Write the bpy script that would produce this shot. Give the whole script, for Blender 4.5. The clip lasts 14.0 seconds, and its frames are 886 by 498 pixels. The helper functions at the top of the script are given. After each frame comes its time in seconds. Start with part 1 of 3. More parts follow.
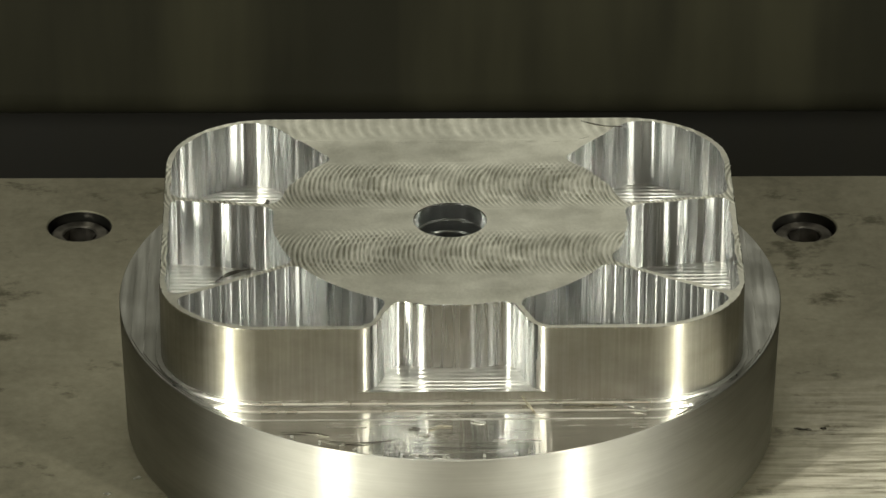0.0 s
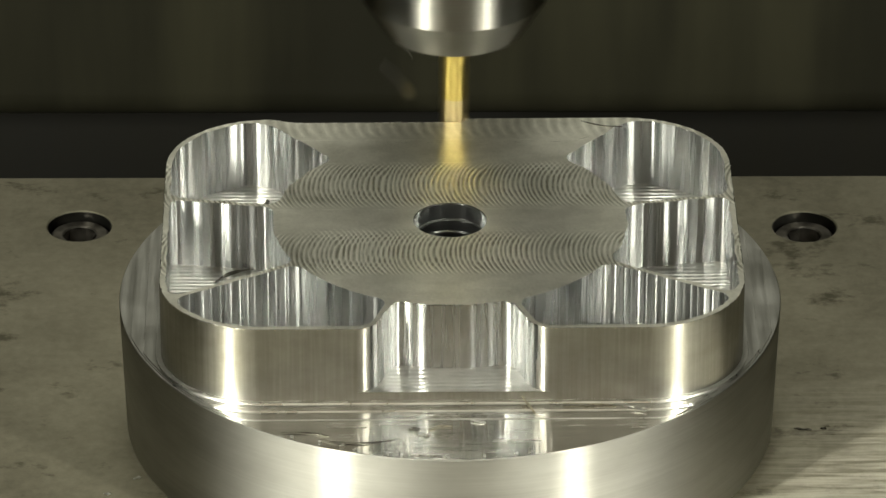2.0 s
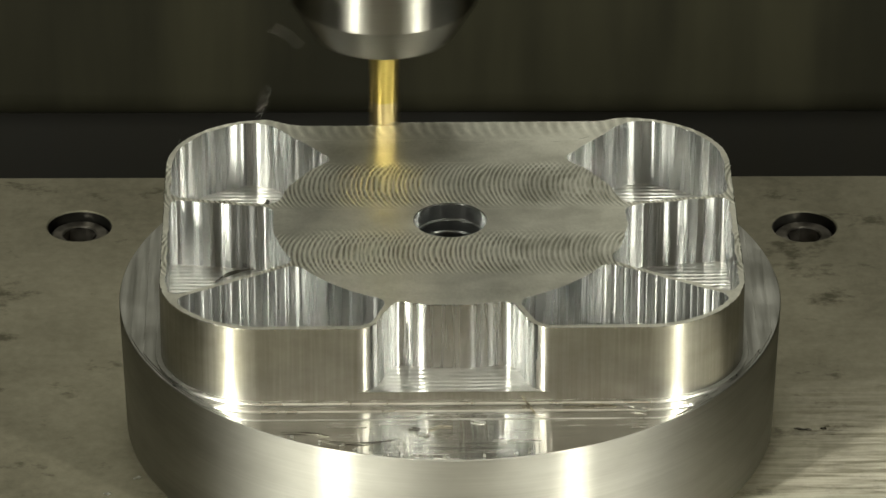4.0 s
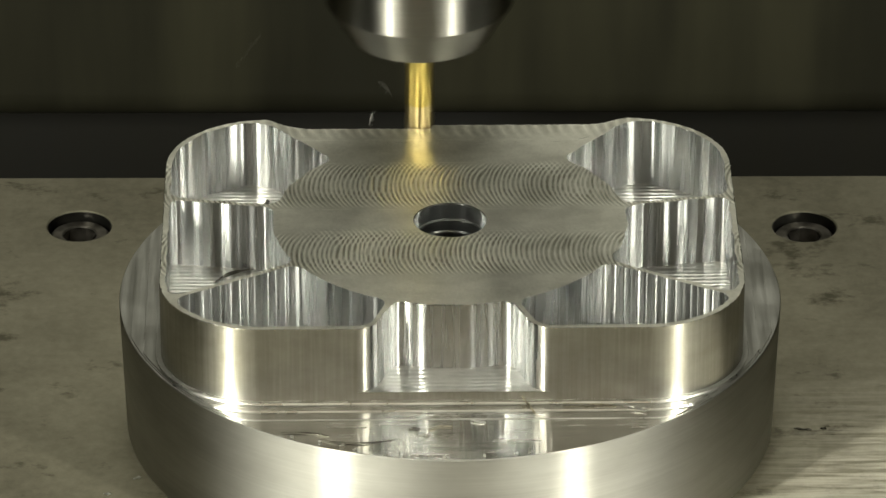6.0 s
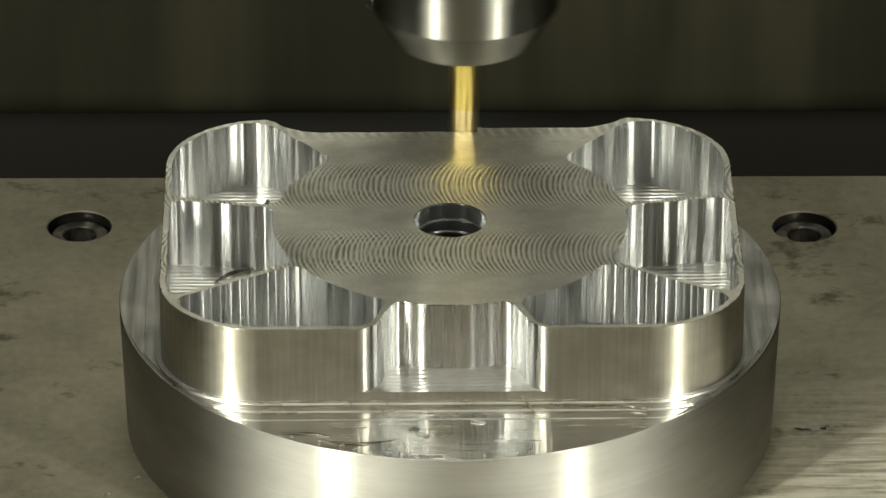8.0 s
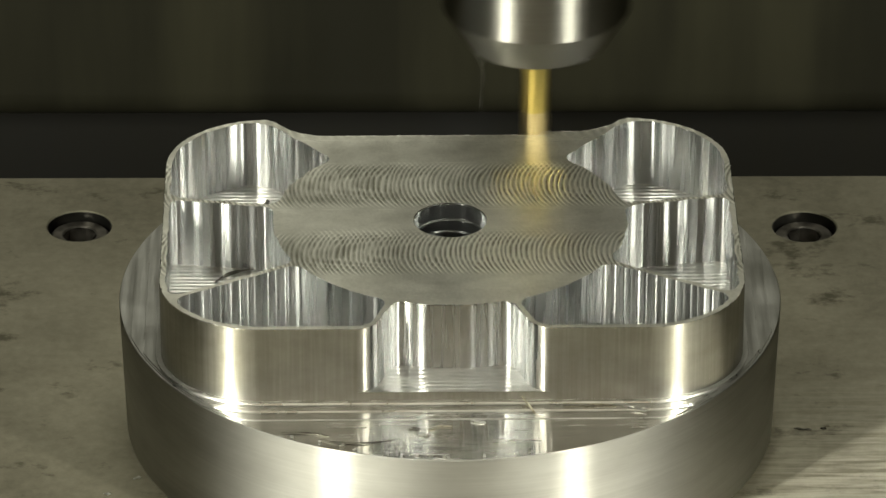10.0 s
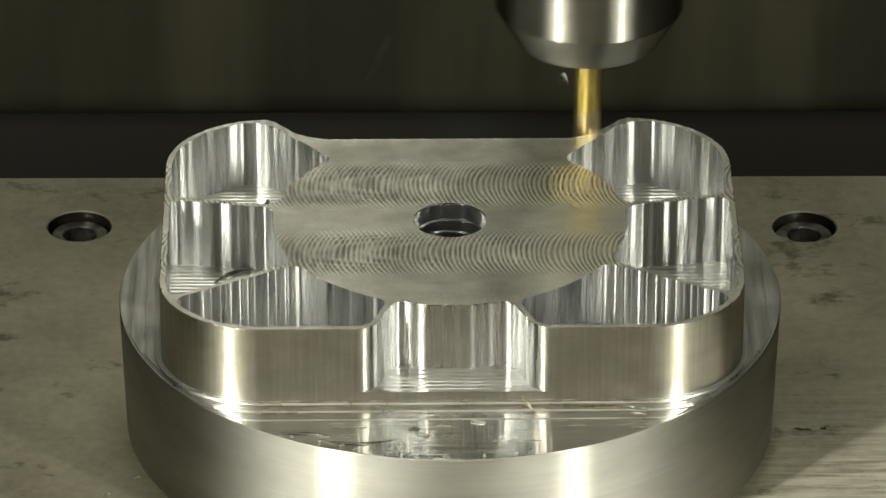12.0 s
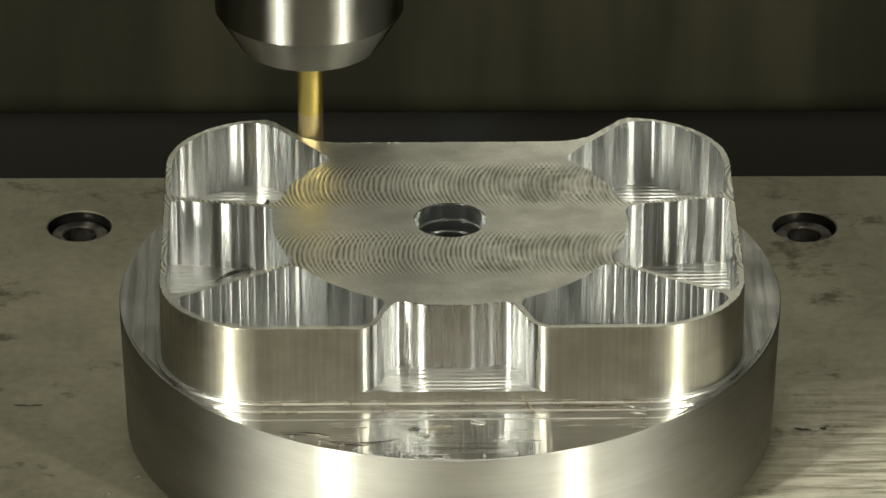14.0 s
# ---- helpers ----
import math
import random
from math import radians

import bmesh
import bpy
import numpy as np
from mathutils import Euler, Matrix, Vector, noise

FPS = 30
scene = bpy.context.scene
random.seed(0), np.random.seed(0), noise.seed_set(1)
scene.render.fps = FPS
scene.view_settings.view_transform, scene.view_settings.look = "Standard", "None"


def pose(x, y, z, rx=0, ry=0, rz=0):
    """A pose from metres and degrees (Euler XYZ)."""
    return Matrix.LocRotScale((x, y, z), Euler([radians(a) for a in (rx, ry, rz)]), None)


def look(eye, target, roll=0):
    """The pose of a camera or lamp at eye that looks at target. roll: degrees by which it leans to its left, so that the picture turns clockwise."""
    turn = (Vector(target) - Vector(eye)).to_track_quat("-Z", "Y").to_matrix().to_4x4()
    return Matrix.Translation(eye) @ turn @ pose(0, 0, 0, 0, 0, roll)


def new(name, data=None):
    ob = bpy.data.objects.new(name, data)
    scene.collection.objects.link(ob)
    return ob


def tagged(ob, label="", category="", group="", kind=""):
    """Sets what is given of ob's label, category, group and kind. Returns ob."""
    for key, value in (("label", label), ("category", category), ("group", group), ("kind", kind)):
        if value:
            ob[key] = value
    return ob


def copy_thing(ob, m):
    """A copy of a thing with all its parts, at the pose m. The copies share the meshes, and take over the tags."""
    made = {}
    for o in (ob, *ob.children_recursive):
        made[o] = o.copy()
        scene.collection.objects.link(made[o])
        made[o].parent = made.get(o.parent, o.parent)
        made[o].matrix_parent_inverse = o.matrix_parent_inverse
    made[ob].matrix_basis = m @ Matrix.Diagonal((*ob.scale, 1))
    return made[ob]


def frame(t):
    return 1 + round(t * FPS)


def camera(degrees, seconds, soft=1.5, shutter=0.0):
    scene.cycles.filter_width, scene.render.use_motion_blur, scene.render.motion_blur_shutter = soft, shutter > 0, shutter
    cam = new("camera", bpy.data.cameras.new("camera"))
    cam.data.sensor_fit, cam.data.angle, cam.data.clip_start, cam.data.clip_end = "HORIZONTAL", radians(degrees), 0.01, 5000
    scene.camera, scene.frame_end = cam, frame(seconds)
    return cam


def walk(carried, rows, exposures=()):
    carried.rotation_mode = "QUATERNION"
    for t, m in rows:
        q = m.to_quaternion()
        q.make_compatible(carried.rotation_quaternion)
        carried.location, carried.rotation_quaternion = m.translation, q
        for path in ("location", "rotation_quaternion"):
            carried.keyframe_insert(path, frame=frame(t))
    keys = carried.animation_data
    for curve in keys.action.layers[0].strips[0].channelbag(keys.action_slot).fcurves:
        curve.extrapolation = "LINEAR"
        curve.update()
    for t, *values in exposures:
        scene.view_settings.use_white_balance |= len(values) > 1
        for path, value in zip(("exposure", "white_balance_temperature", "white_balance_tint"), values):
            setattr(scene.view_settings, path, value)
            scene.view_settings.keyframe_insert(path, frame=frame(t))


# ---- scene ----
MM = 0.001
cam = camera(9.0, 14.0, 1.5, 0.9)
EYE = (-0.01391, -1.26296, 0.72852)
AIM = (-0.001823, -0.003528, 0.051999)
walk(cam, [(0.0, look(EYE, AIM, 0.10)), (14.0, look(EYE, AIM, 0.10))])

# ---- light: machine enclosure with two work lamps and an added overhead fill ----
world = bpy.data.worlds.new("machine_air")
scene.world = world
world.use_nodes = True
world.node_tree.nodes["Background"].inputs[0].default_value = (0.9, 0.95, 0.8, 1)
world.node_tree.nodes["Background"].inputs[1].default_value = 0.012


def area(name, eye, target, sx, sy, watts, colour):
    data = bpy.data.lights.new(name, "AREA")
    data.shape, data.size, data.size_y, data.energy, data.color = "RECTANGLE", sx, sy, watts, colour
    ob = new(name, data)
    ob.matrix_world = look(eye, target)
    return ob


WHITE = (1.0, 0.985, 0.825)
area("work_light", (-0.58, -0.75, 0.45), (0, 0, 0.05), 0.05, 0.30, 11.2, WHITE)
area("work_light", (0.63, -0.73, 0.45), (0, 0, 0.05), 0.05, 0.30, 8.5, WHITE)
# unseen fill, added to brighten the top faces, the shelf and the plate
area("overhead_fill", (0.0, 0.30, 1.18), (0, 0.0, 0.06), 0.5, 0.2, 4.6, WHITE)
area("door_window_light", (0.0, -1.69, 0.62), (0, 0, 0.30), 1.3, 0.7, 1.3, (1.0, 0.85, 0.56))
scene.view_settings.exposure = -0.04


# ---- materials ----
class Nodes:
    def __init__(self, name):
        self.mat = bpy.data.materials.new(name)
        self.mat.use_nodes = True
        self.t = self.mat.node_tree
        self.b = self.t.nodes["Principled BSDF"]

    def n(self, kind, **props):
        node = self.t.nodes.new(kind)
        for k, v in props.items():
            node.inputs[k.replace("_", " ")].default_value = v
        return node

    def link(self, a, b):
        self.t.links.new(a, b)

    def math(self, op, a, b=0.0, c=0.0):
        node = self.t.nodes.new("ShaderNodeMath")
        node.operation = op
        for i, v in enumerate((a, b, c)):
            if isinstance(v, (int, float)):
                node.inputs[i].default_value = v
            else:
                self.link(v, node.inputs[i])
        return node.outputs[0]

    def coords(self, sx=1.0, sy=1.0, sz=1.0):
        """Object coordinates in millimetres times a scale."""
        tc = self.t.nodes.new("ShaderNodeTexCoord")
        mp = self.n("ShaderNodeMapping", Scale=(1000 * sx, 1000 * sy, 1000 * sz))
        self.link(tc.outputs["Object"], mp.inputs["Vector"])
        return mp.outputs[0]

    def noise(self, vec, scale=1.0, detail=3.0, rough=0.55):
        node = self.n("ShaderNodeTexNoise", Scale=scale, Detail=detail, Roughness=rough)
        self.link(vec, node.inputs["Vector"])
        return node.outputs[0]

    def ramp(self, val, lo, hi, a, b):
        node = self.n("ShaderNodeMapRange", From_Min=lo, From_Max=hi, To_Min=a, To_Max=b)
        self.link(val, node.inputs["Value"])
        return node.outputs[0]

    def colour(self, val, c0, c1, lo=0.3, hi=0.7):
        node = self.t.nodes.new("ShaderNodeValToRGB")
        node.color_ramp.elements[0].position, node.color_ramp.elements[1].position = lo, hi
        node.color_ramp.elements[0].color, node.color_ramp.elements[1].color = (*c0, 1), (*c1, 1)
        self.link(val, node.inputs[0])
        self.link(node.outputs[0], self.b.inputs["Base Color"])
        return node.outputs[0]

    def bump(self, height, strength, dist, normal=None):
        node = self.n("ShaderNodeBump", Strength=strength, Distance=dist)
        self.link(height, node.inputs["Height"])
        if normal:
            self.link(normal, node.inputs["Normal"])
        self.link(node.outputs[0], self.b.inputs["Normal"])
        return node.outputs[0]

    def set(self, **props):
        for k, v in props.items():
            self.b.inputs[k.replace("_", " ")].default_value = v


def brushed(m, amount):
    """Gloss drawn out up and down the wall, across the fine marks that run along it."""
    tc = m.t.nodes.new("ShaderNodeTexCoord")
    cr = m.t.nodes.new("ShaderNodeVectorMath")
    cr.operation = "CROSS_PRODUCT"
    cr.inputs[1].default_value = (0.003, 0.004, 1.0)
    nm = m.t.nodes.new("ShaderNodeVectorMath")
    nm.operation = "NORMALIZE"
    m.link(tc.outputs["Normal"], cr.inputs[0])
    m.link(cr.outputs[0], nm.inputs[0])
    m.link(nm.outputs[0], m.b.inputs["Tangent"])
    m.set(Anisotropic=amount, Anisotropic_Rotation=0.25)


def lobes(m, colour, normal, specs):
    """Brushed metal as a mix of gloss lobes: (share, spread along the marks, spread across them)."""
    tc = m.t.nodes.new("ShaderNodeTexCoord")
    cr = m.t.nodes.new("ShaderNodeVectorMath")
    cr.operation = "CROSS_PRODUCT"
    cr.inputs[1].default_value = (0.003, 0.004, 1.0)
    nm = m.t.nodes.new("ShaderNodeVectorMath")
    nm.operation = "NORMALIZE"
    m.link(tc.outputs["Normal"], cr.inputs[0])
    m.link(cr.outputs[0], nm.inputs[0])
    total, seen = None, 0.0
    for share, along, across in specs:
        g = m.t.nodes.new("ShaderNodeBsdfAnisotropic")
        g.distribution = "BECKMANN"
        g.inputs["Roughness"].default_value = (along * across) ** 0.25
        g.inputs["Anisotropy"].default_value = 1.0 - math.sqrt(along / across)
        m.link(colour, g.inputs["Color"])
        m.link(nm.outputs[0], g.inputs["Tangent"])
        if normal:
            m.link(normal, g.inputs["Normal"])
        seen += share
        if total is None:
            total = g.outputs[0]
        else:
            mix = m.t.nodes.new("ShaderNodeMixShader")
            mix.inputs[0].default_value = share / seen
            m.link(total, mix.inputs[1])
            m.link(g.outputs[0], mix.inputs[2])
            total = mix.outputs[0]
    m.link(total, m.t.nodes["Material Output"].inputs["Surface"])


def make_turned(name, specs, dark, light, rings_depth):
    """Turned metal: fine rings round the axis."""
    m = Nodes(name)
    m.set(Metallic=1.0)
    col = m.colour(m.math("ADD", m.math("MULTIPLY", m.noise(m.coords(0.02, 0.02, 0.05), 1, 5), 0.8), m.math("MULTIPLY", m.noise(m.coords(0.03, 0.03, 1.8), 1, 4), 0.2)),
                   dark, light)
    nrm = m.bump(m.noise(m.coords(0.02, 0.02, 2.2), 1, 2), rings_depth, 0.00005) if rings_depth else None
    lobes(m, col, nrm, specs)
    return m.mat


def make_outer(name, specs):
    """Outer faces milled with the side of the cutter: close upright feed marks and wear near the foot."""
    m = Nodes(name)
    v = m.noise(m.coords(0.9, 0.9, 0.03), 1, 3, 0.6)
    col = m.colour(m.math("ADD", m.math("MULTIPLY", m.noise(m.coords(0.06, 0.06, 0.09), 1, 5, 0.6), 0.6), m.math("MULTIPLY", v, 0.4)),
                   (0.40, 0.385, 0.345), (0.70, 0.69, 0.65))
    nrm = m.bump(v, 0.03, 0.0001)
    lobes(m, col, nrm, specs)
    return m.mat


def make_walls(name, rough, streak, aniso):
    """Side-milled aluminium: streaks run up and down."""
    m = Nodes(name)
    m.set(Metallic=1.0)
    v = m.coords(0.7, 0.7, 0.02)
    s = m.noise(v, 1, 3, 0.6)
    m.colour(m.noise(m.coords(0.3, 0.3, 0.04), 1, 3), (0.72, 0.735, 0.735), (0.89, 0.90, 0.905))
    m.link(m.ramp(s, 0.3, 0.7, rough * 0.85, rough * 1.15), m.b.inputs["Roughness"])
    m.bump(s, streak, 0.0001)
    brushed(m, aniso)
    return m.mat


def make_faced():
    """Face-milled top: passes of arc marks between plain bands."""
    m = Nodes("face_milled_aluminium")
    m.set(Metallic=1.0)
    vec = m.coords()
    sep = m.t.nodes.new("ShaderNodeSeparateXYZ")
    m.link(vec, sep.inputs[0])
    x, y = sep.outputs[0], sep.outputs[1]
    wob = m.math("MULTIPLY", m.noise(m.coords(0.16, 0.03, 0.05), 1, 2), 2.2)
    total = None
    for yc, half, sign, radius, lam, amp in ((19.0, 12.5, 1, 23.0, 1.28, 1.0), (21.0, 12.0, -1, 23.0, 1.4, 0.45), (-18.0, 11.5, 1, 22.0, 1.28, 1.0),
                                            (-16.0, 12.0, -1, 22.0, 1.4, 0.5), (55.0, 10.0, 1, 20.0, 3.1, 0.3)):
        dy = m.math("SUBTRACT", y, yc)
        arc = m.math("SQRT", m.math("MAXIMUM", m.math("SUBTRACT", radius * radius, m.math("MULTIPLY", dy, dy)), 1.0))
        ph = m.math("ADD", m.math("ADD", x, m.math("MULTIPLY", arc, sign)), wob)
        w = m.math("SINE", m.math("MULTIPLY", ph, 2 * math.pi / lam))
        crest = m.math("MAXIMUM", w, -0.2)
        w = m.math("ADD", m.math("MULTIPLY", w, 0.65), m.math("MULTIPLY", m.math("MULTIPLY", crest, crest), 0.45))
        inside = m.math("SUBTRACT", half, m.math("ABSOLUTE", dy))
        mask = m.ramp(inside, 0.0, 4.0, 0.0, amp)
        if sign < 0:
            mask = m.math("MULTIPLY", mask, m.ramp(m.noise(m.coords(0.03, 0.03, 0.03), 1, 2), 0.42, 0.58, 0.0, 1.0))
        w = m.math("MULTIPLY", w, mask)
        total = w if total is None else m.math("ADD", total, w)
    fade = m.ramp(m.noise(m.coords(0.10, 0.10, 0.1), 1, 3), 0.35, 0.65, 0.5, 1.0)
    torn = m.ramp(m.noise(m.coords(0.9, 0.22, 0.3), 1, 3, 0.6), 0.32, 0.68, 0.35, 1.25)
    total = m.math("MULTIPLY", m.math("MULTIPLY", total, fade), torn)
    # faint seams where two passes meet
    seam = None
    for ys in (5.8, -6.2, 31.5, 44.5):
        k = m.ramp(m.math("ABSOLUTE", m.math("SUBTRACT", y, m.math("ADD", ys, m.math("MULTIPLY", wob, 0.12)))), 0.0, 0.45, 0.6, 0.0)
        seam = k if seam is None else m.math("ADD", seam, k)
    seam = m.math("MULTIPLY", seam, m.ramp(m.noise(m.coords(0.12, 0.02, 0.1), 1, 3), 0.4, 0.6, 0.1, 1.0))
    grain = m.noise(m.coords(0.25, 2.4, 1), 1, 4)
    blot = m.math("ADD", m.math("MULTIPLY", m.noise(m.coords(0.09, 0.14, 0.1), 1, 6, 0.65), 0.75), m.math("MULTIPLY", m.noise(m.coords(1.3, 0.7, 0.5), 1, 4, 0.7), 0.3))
    # glints on the arc crests and darks between them, painted into the base colour
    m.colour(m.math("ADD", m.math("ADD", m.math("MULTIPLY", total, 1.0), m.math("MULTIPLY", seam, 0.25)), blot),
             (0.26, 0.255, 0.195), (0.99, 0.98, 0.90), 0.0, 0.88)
    rough = m.math("SUBTRACT", m.ramp(m.noise(m.coords(0.06, 0.06, 0.06), 1, 4), 0.3, 0.7, 0.34, 0.43), m.math("MULTIPLY", total, 0.05))
    m.link(rough, m.b.inputs["Roughness"])
    across = m.t.nodes.new("ShaderNodeCombineXYZ")
    across.inputs[1].default_value = 1.0
    m.link(across.outputs[0], m.b.inputs["Tangent"])
    m.set(Anisotropic=0.6)
    n1 = m.bump(grain, 0.2, 0.0001)
    m.bump(total, 1.0, 0.00007, n1)
    return m.mat


def make_flange():
    """Milled shelf: bright, with cutter tracks that follow the boss's outline."""
    m = Nodes("milled_shelf_aluminium")
    m.set(Metallic=1.0)
    sep = m.t.nodes.new("ShaderNodeSeparateXYZ")
    m.link(m.coords(), sep.inputs[0])
    x, y = sep.outputs[0], sep.outputs[1]
    dx = m.math("MAXIMUM", m.math("SUBTRACT", m.math("ABSOLUTE", x), 47.0), 0.0)
    dy = m.math("MAXIMUM", m.math("SUBTRACT", m.math("ABSOLUTE", y), 30.8), 0.0)
    away = m.math("SQRT", m.math("ADD", m.math("MULTIPLY", dx, dx), m.math("MULTIPLY", dy, dy)))
    com = m.t.nodes.new("ShaderNodeCombineXYZ")
    m.link(m.math("MULTIPLY", away, 0.55), com.inputs[0])
    m.link(m.math("MULTIPLY", x, 0.03), com.inputs[1])
    m.link(m.math("MULTIPLY", y, 0.03), com.inputs[2])
    track = m.noise(com.outputs[0], 1, 4, 0.6)
    m.colour(m.math("ADD", m.math("MULTIPLY", track, 0.7), m.math("MULTIPLY", m.noise(m.coords(0.1, 0.1, 0.1), 1, 5), 0.3)), (0.60, 0.60, 0.57), (0.88, 0.88, 0.855))
    flank = m.ramp(y, -62.0, -48.0, 0.0, 0.17)
    m.link(m.math("ADD", m.ramp(m.math("ADD", track, m.noise(m.coords(0.07, 0.1, 0.1), 1, 4)), 0.7, 1.3, 0.14, 0.30), flank), m.b.inputs["Roughness"])
    b = m.n("ShaderNodeTexWave", Scale=0.22, Distortion=5.0, Detail=2.0, Detail_Scale=0.6)
    m.link(m.coords(1, 0.25, 1), b.inputs["Vector"])
    n1 = m.bump(track, 0.5, 0.0003)
    n2 = m.bump(m.noise(m.coords(0.6, 0.4, 0.2), 1, 4), 0.20, 0.00012, n1)
    m.bump(b.outputs["Fac"], 0.05, 0.0003, n2)
    return m.mat


def make_floor_cut():
    """Pocket floors with overlapping cutter tracks."""
    m = Nodes("pocket_floor_aluminium")
    m.set(Metallic=1.0, Roughness=0.30)
    m.colour(m.noise(m.coords(0.2, 0.2, 0.2), 1, 4), (0.72, 0.715, 0.69), (0.88, 0.875, 0.85))
    wv = m.n("ShaderNodeTexWave", Scale=0.175, Distortion=2.5, Detail=2.0)
    wv.bands_direction = "Y"
    m.link(m.coords(0.35, 1, 1), wv.inputs["Vector"])
    m.bump(wv.outputs["Fac"], 0.6, 0.0003)
    return m.mat


def make_table():
    """Ground steel plate: brownish film of coolant, stains and grinding streaks."""
    m = Nodes("ground_steel")
    m.set(Metallic=0.58)
    out = m.t.nodes["Material Output"].inputs["Surface"]
    big = m.noise(m.coords(0.012, 0.012, 0.012), 1, 7, 0.65)
    blot = m.ramp(m.noise(m.coords(0.035, 0.05, 0.03), 1, 6, 0.7), 0.57, 0.70, 0.0, 0.60)
    m.colour(m.math("SUBTRACT", m.math("ADD", big, m.math("MULTIPLY", m.math("SUBTRACT", m.noise(m.coords(0.3, 0.3, 0.3), 1, 5, 0.7), 0.5), 0.45)), blot),
             (0.110, 0.101, 0.070), (0.385, 0.362, 0.278), 0.15, 0.78)
    tc = m.t.nodes.new("ShaderNodeTexCoord")
    mp = m.n("ShaderNodeMapping", Rotation=(0, 0, radians(28)), Scale=(40.0, 620.0, 300.0))
    m.link(tc.outputs["Object"], mp.inputs["Vector"])
    streak = m.noise(mp.outputs[0], 1, 6, 0.65)
    m.link(m.math("ADD", m.ramp(m.noise(m.coords(0.03, 0.06, 0.03), 1, 5), 0.3, 0.7, 0.36, 0.48), m.ramp(streak, 0.3, 0.7, -0.015, 0.02)), m.b.inputs["Roughness"])
    n1 = m.bump(streak, 0.04, 0.0003)
    n2 = m.bump(m.noise(m.coords(0.5, 0.5, 0.5), 1, 4), 0.15, 0.00015, n1)
    # bare ground scratches between the film
    across = m.t.nodes.new("ShaderNodeCombineXYZ")
    across.inputs[0].default_value, across.inputs[1].default_value = 0.47, 0.88
    g = m.t.nodes.new("ShaderNodeBsdfAnisotropic")
    g.distribution = "BECKMANN"
    g.inputs["Color"].default_value = (0.60, 0.575, 0.50, 1)
    g.inputs["Roughness"].default_value = (0.12 * 1.0) ** 0.25
    g.inputs["Anisotropy"].default_value = -(1.0 - math.sqrt(0.12 / 1.0))
    m.link(across.outputs[0], g.inputs["Tangent"])
    m.link(n2, g.inputs["Normal"])
    mix = m.t.nodes.new("ShaderNodeMixShader")
    sep = m.t.nodes.new("ShaderNodeSeparateXYZ")
    m.link(m.coords(), sep.inputs[0])
    # mask that places the lamp's sheen on the scratches at the front right
    ax, ay = m.math("SUBTRACT", sep.outputs[0], 128.0), m.math("ADD", sep.outputs[1], 62.0)
    far = m.math("SQRT", m.math("ADD", m.math("MULTIPLY", ax, ax), m.math("MULTIPLY", ay, ay)))
    bare = m.ramp(m.math("ADD", far, m.math("MULTIPLY", big, 30.0)), 60.0, 110.0, 1.0, 0.03)
    m.link(m.math("MULTIPLY", m.ramp(streak, 0.40, 0.58, 0.0, 0.40), bare), mix.inputs[0])
    m.link(m.b.outputs[0], mix.inputs[1])
    m.link(g.outputs[0], mix.inputs[2])
    m.link(mix.outputs[0], out)
    return m.mat


def make_plain(name, c0, c1, rough, metal, scale=0.05, bump=0.1):
    m = Nodes(name)
    m.set(Metallic=metal)
    n = m.noise(m.coords(scale, scale, scale), 1, 5)
    m.colour(n, c0, c1)
    m.link(m.ramp(n, 0.3, 0.7, rough * 0.8, rough * 1.2), m.b.inputs["Roughness"])
    m.bump(m.noise(m.coords(scale * 20, scale * 20, scale * 20), 1, 3), bump, 0.0001)
    return m.mat


def make_enclosure(name, c0, c1, gloss=0.45):
    """Painted sheet metal with coolant running down it."""
    m = Nodes(name)
    m.set(Metallic=0.0, Roughness=0.5, Specular_IOR_Level=gloss)
    st = m.noise(m.coords(0.02, 0.02, 0.0025), 1, 4, 0.6)
    m.colour(st, c0, c1, 0.40, 0.72)
    m.link(m.ramp(st, 0.3, 0.7, 0.55, 0.35), m.b.inputs["Roughness"])
    m.bump(m.noise(m.coords(0.01, 0.01, 0.004), 1, 4), 0.2, 0.002)
    return m.mat


TURNED = make_turned("turned_aluminium", ((0.77, 0.28, 0.75), (0.23, 0.045, 0.6)), (0.40, 0.395, 0.365), (0.68, 0.675, 0.64), 0.05)
OUTER = make_outer("side_milled_outer_aluminium", ((0.30, 0.20, 0.40), (0.25, 0.045, 0.42), (0.45, 0.03, 0.06)))
INNER = make_walls("side_milled_pocket_aluminium", 0.265, 0.10, 1.0)
BORE = make_walls("bored_aluminium", 0.18, 0.03, 0.5)
STEP = make_plain("milled_step_aluminium", (0.66, 0.655, 0.62), (0.82, 0.815, 0.78), 0.3, 1.0, 0.1, 0.02)
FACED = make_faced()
SHELF = make_flange()
FLOORCUT = make_floor_cut()
STEEL = make_table()
DARK = make_enclosure("wet_enclosure_paint", (0.0168, 0.0162, 0.0095), (0.052, 0.050, 0.0315))
# the same streaked sheet metal in darker colours, for the lower back wall
DARKER_SHEET = make_enclosure("darker_enclosure_sheet", (0.0045, 0.0043, 0.003), (0.015, 0.0138, 0.0095), 0.42)
BLACK_STEEL = make_plain("blackened_steel", (0.025, 0.025, 0.023), (0.06, 0.058, 0.052), 0.38, 0.9)
NUT = make_turned("polished_nut_steel", ((0.70, 0.09, 0.40), (0.30, 0.018, 0.4)), (0.34, 0.335, 0.31), (0.43, 0.425, 0.395), 0.0)
GOLD = make_plain("gold_nitride_coating", (0.62, 0.48, 0.12), (0.70, 0.56, 0.18), 0.30, 1.0, 0.03, 0.0)
CARBIDE = make_plain("worn_carbide", (0.66, 0.53, 0.26), (0.72, 0.60, 0.33), 0.32, 1.0, 0.05, 0.0)
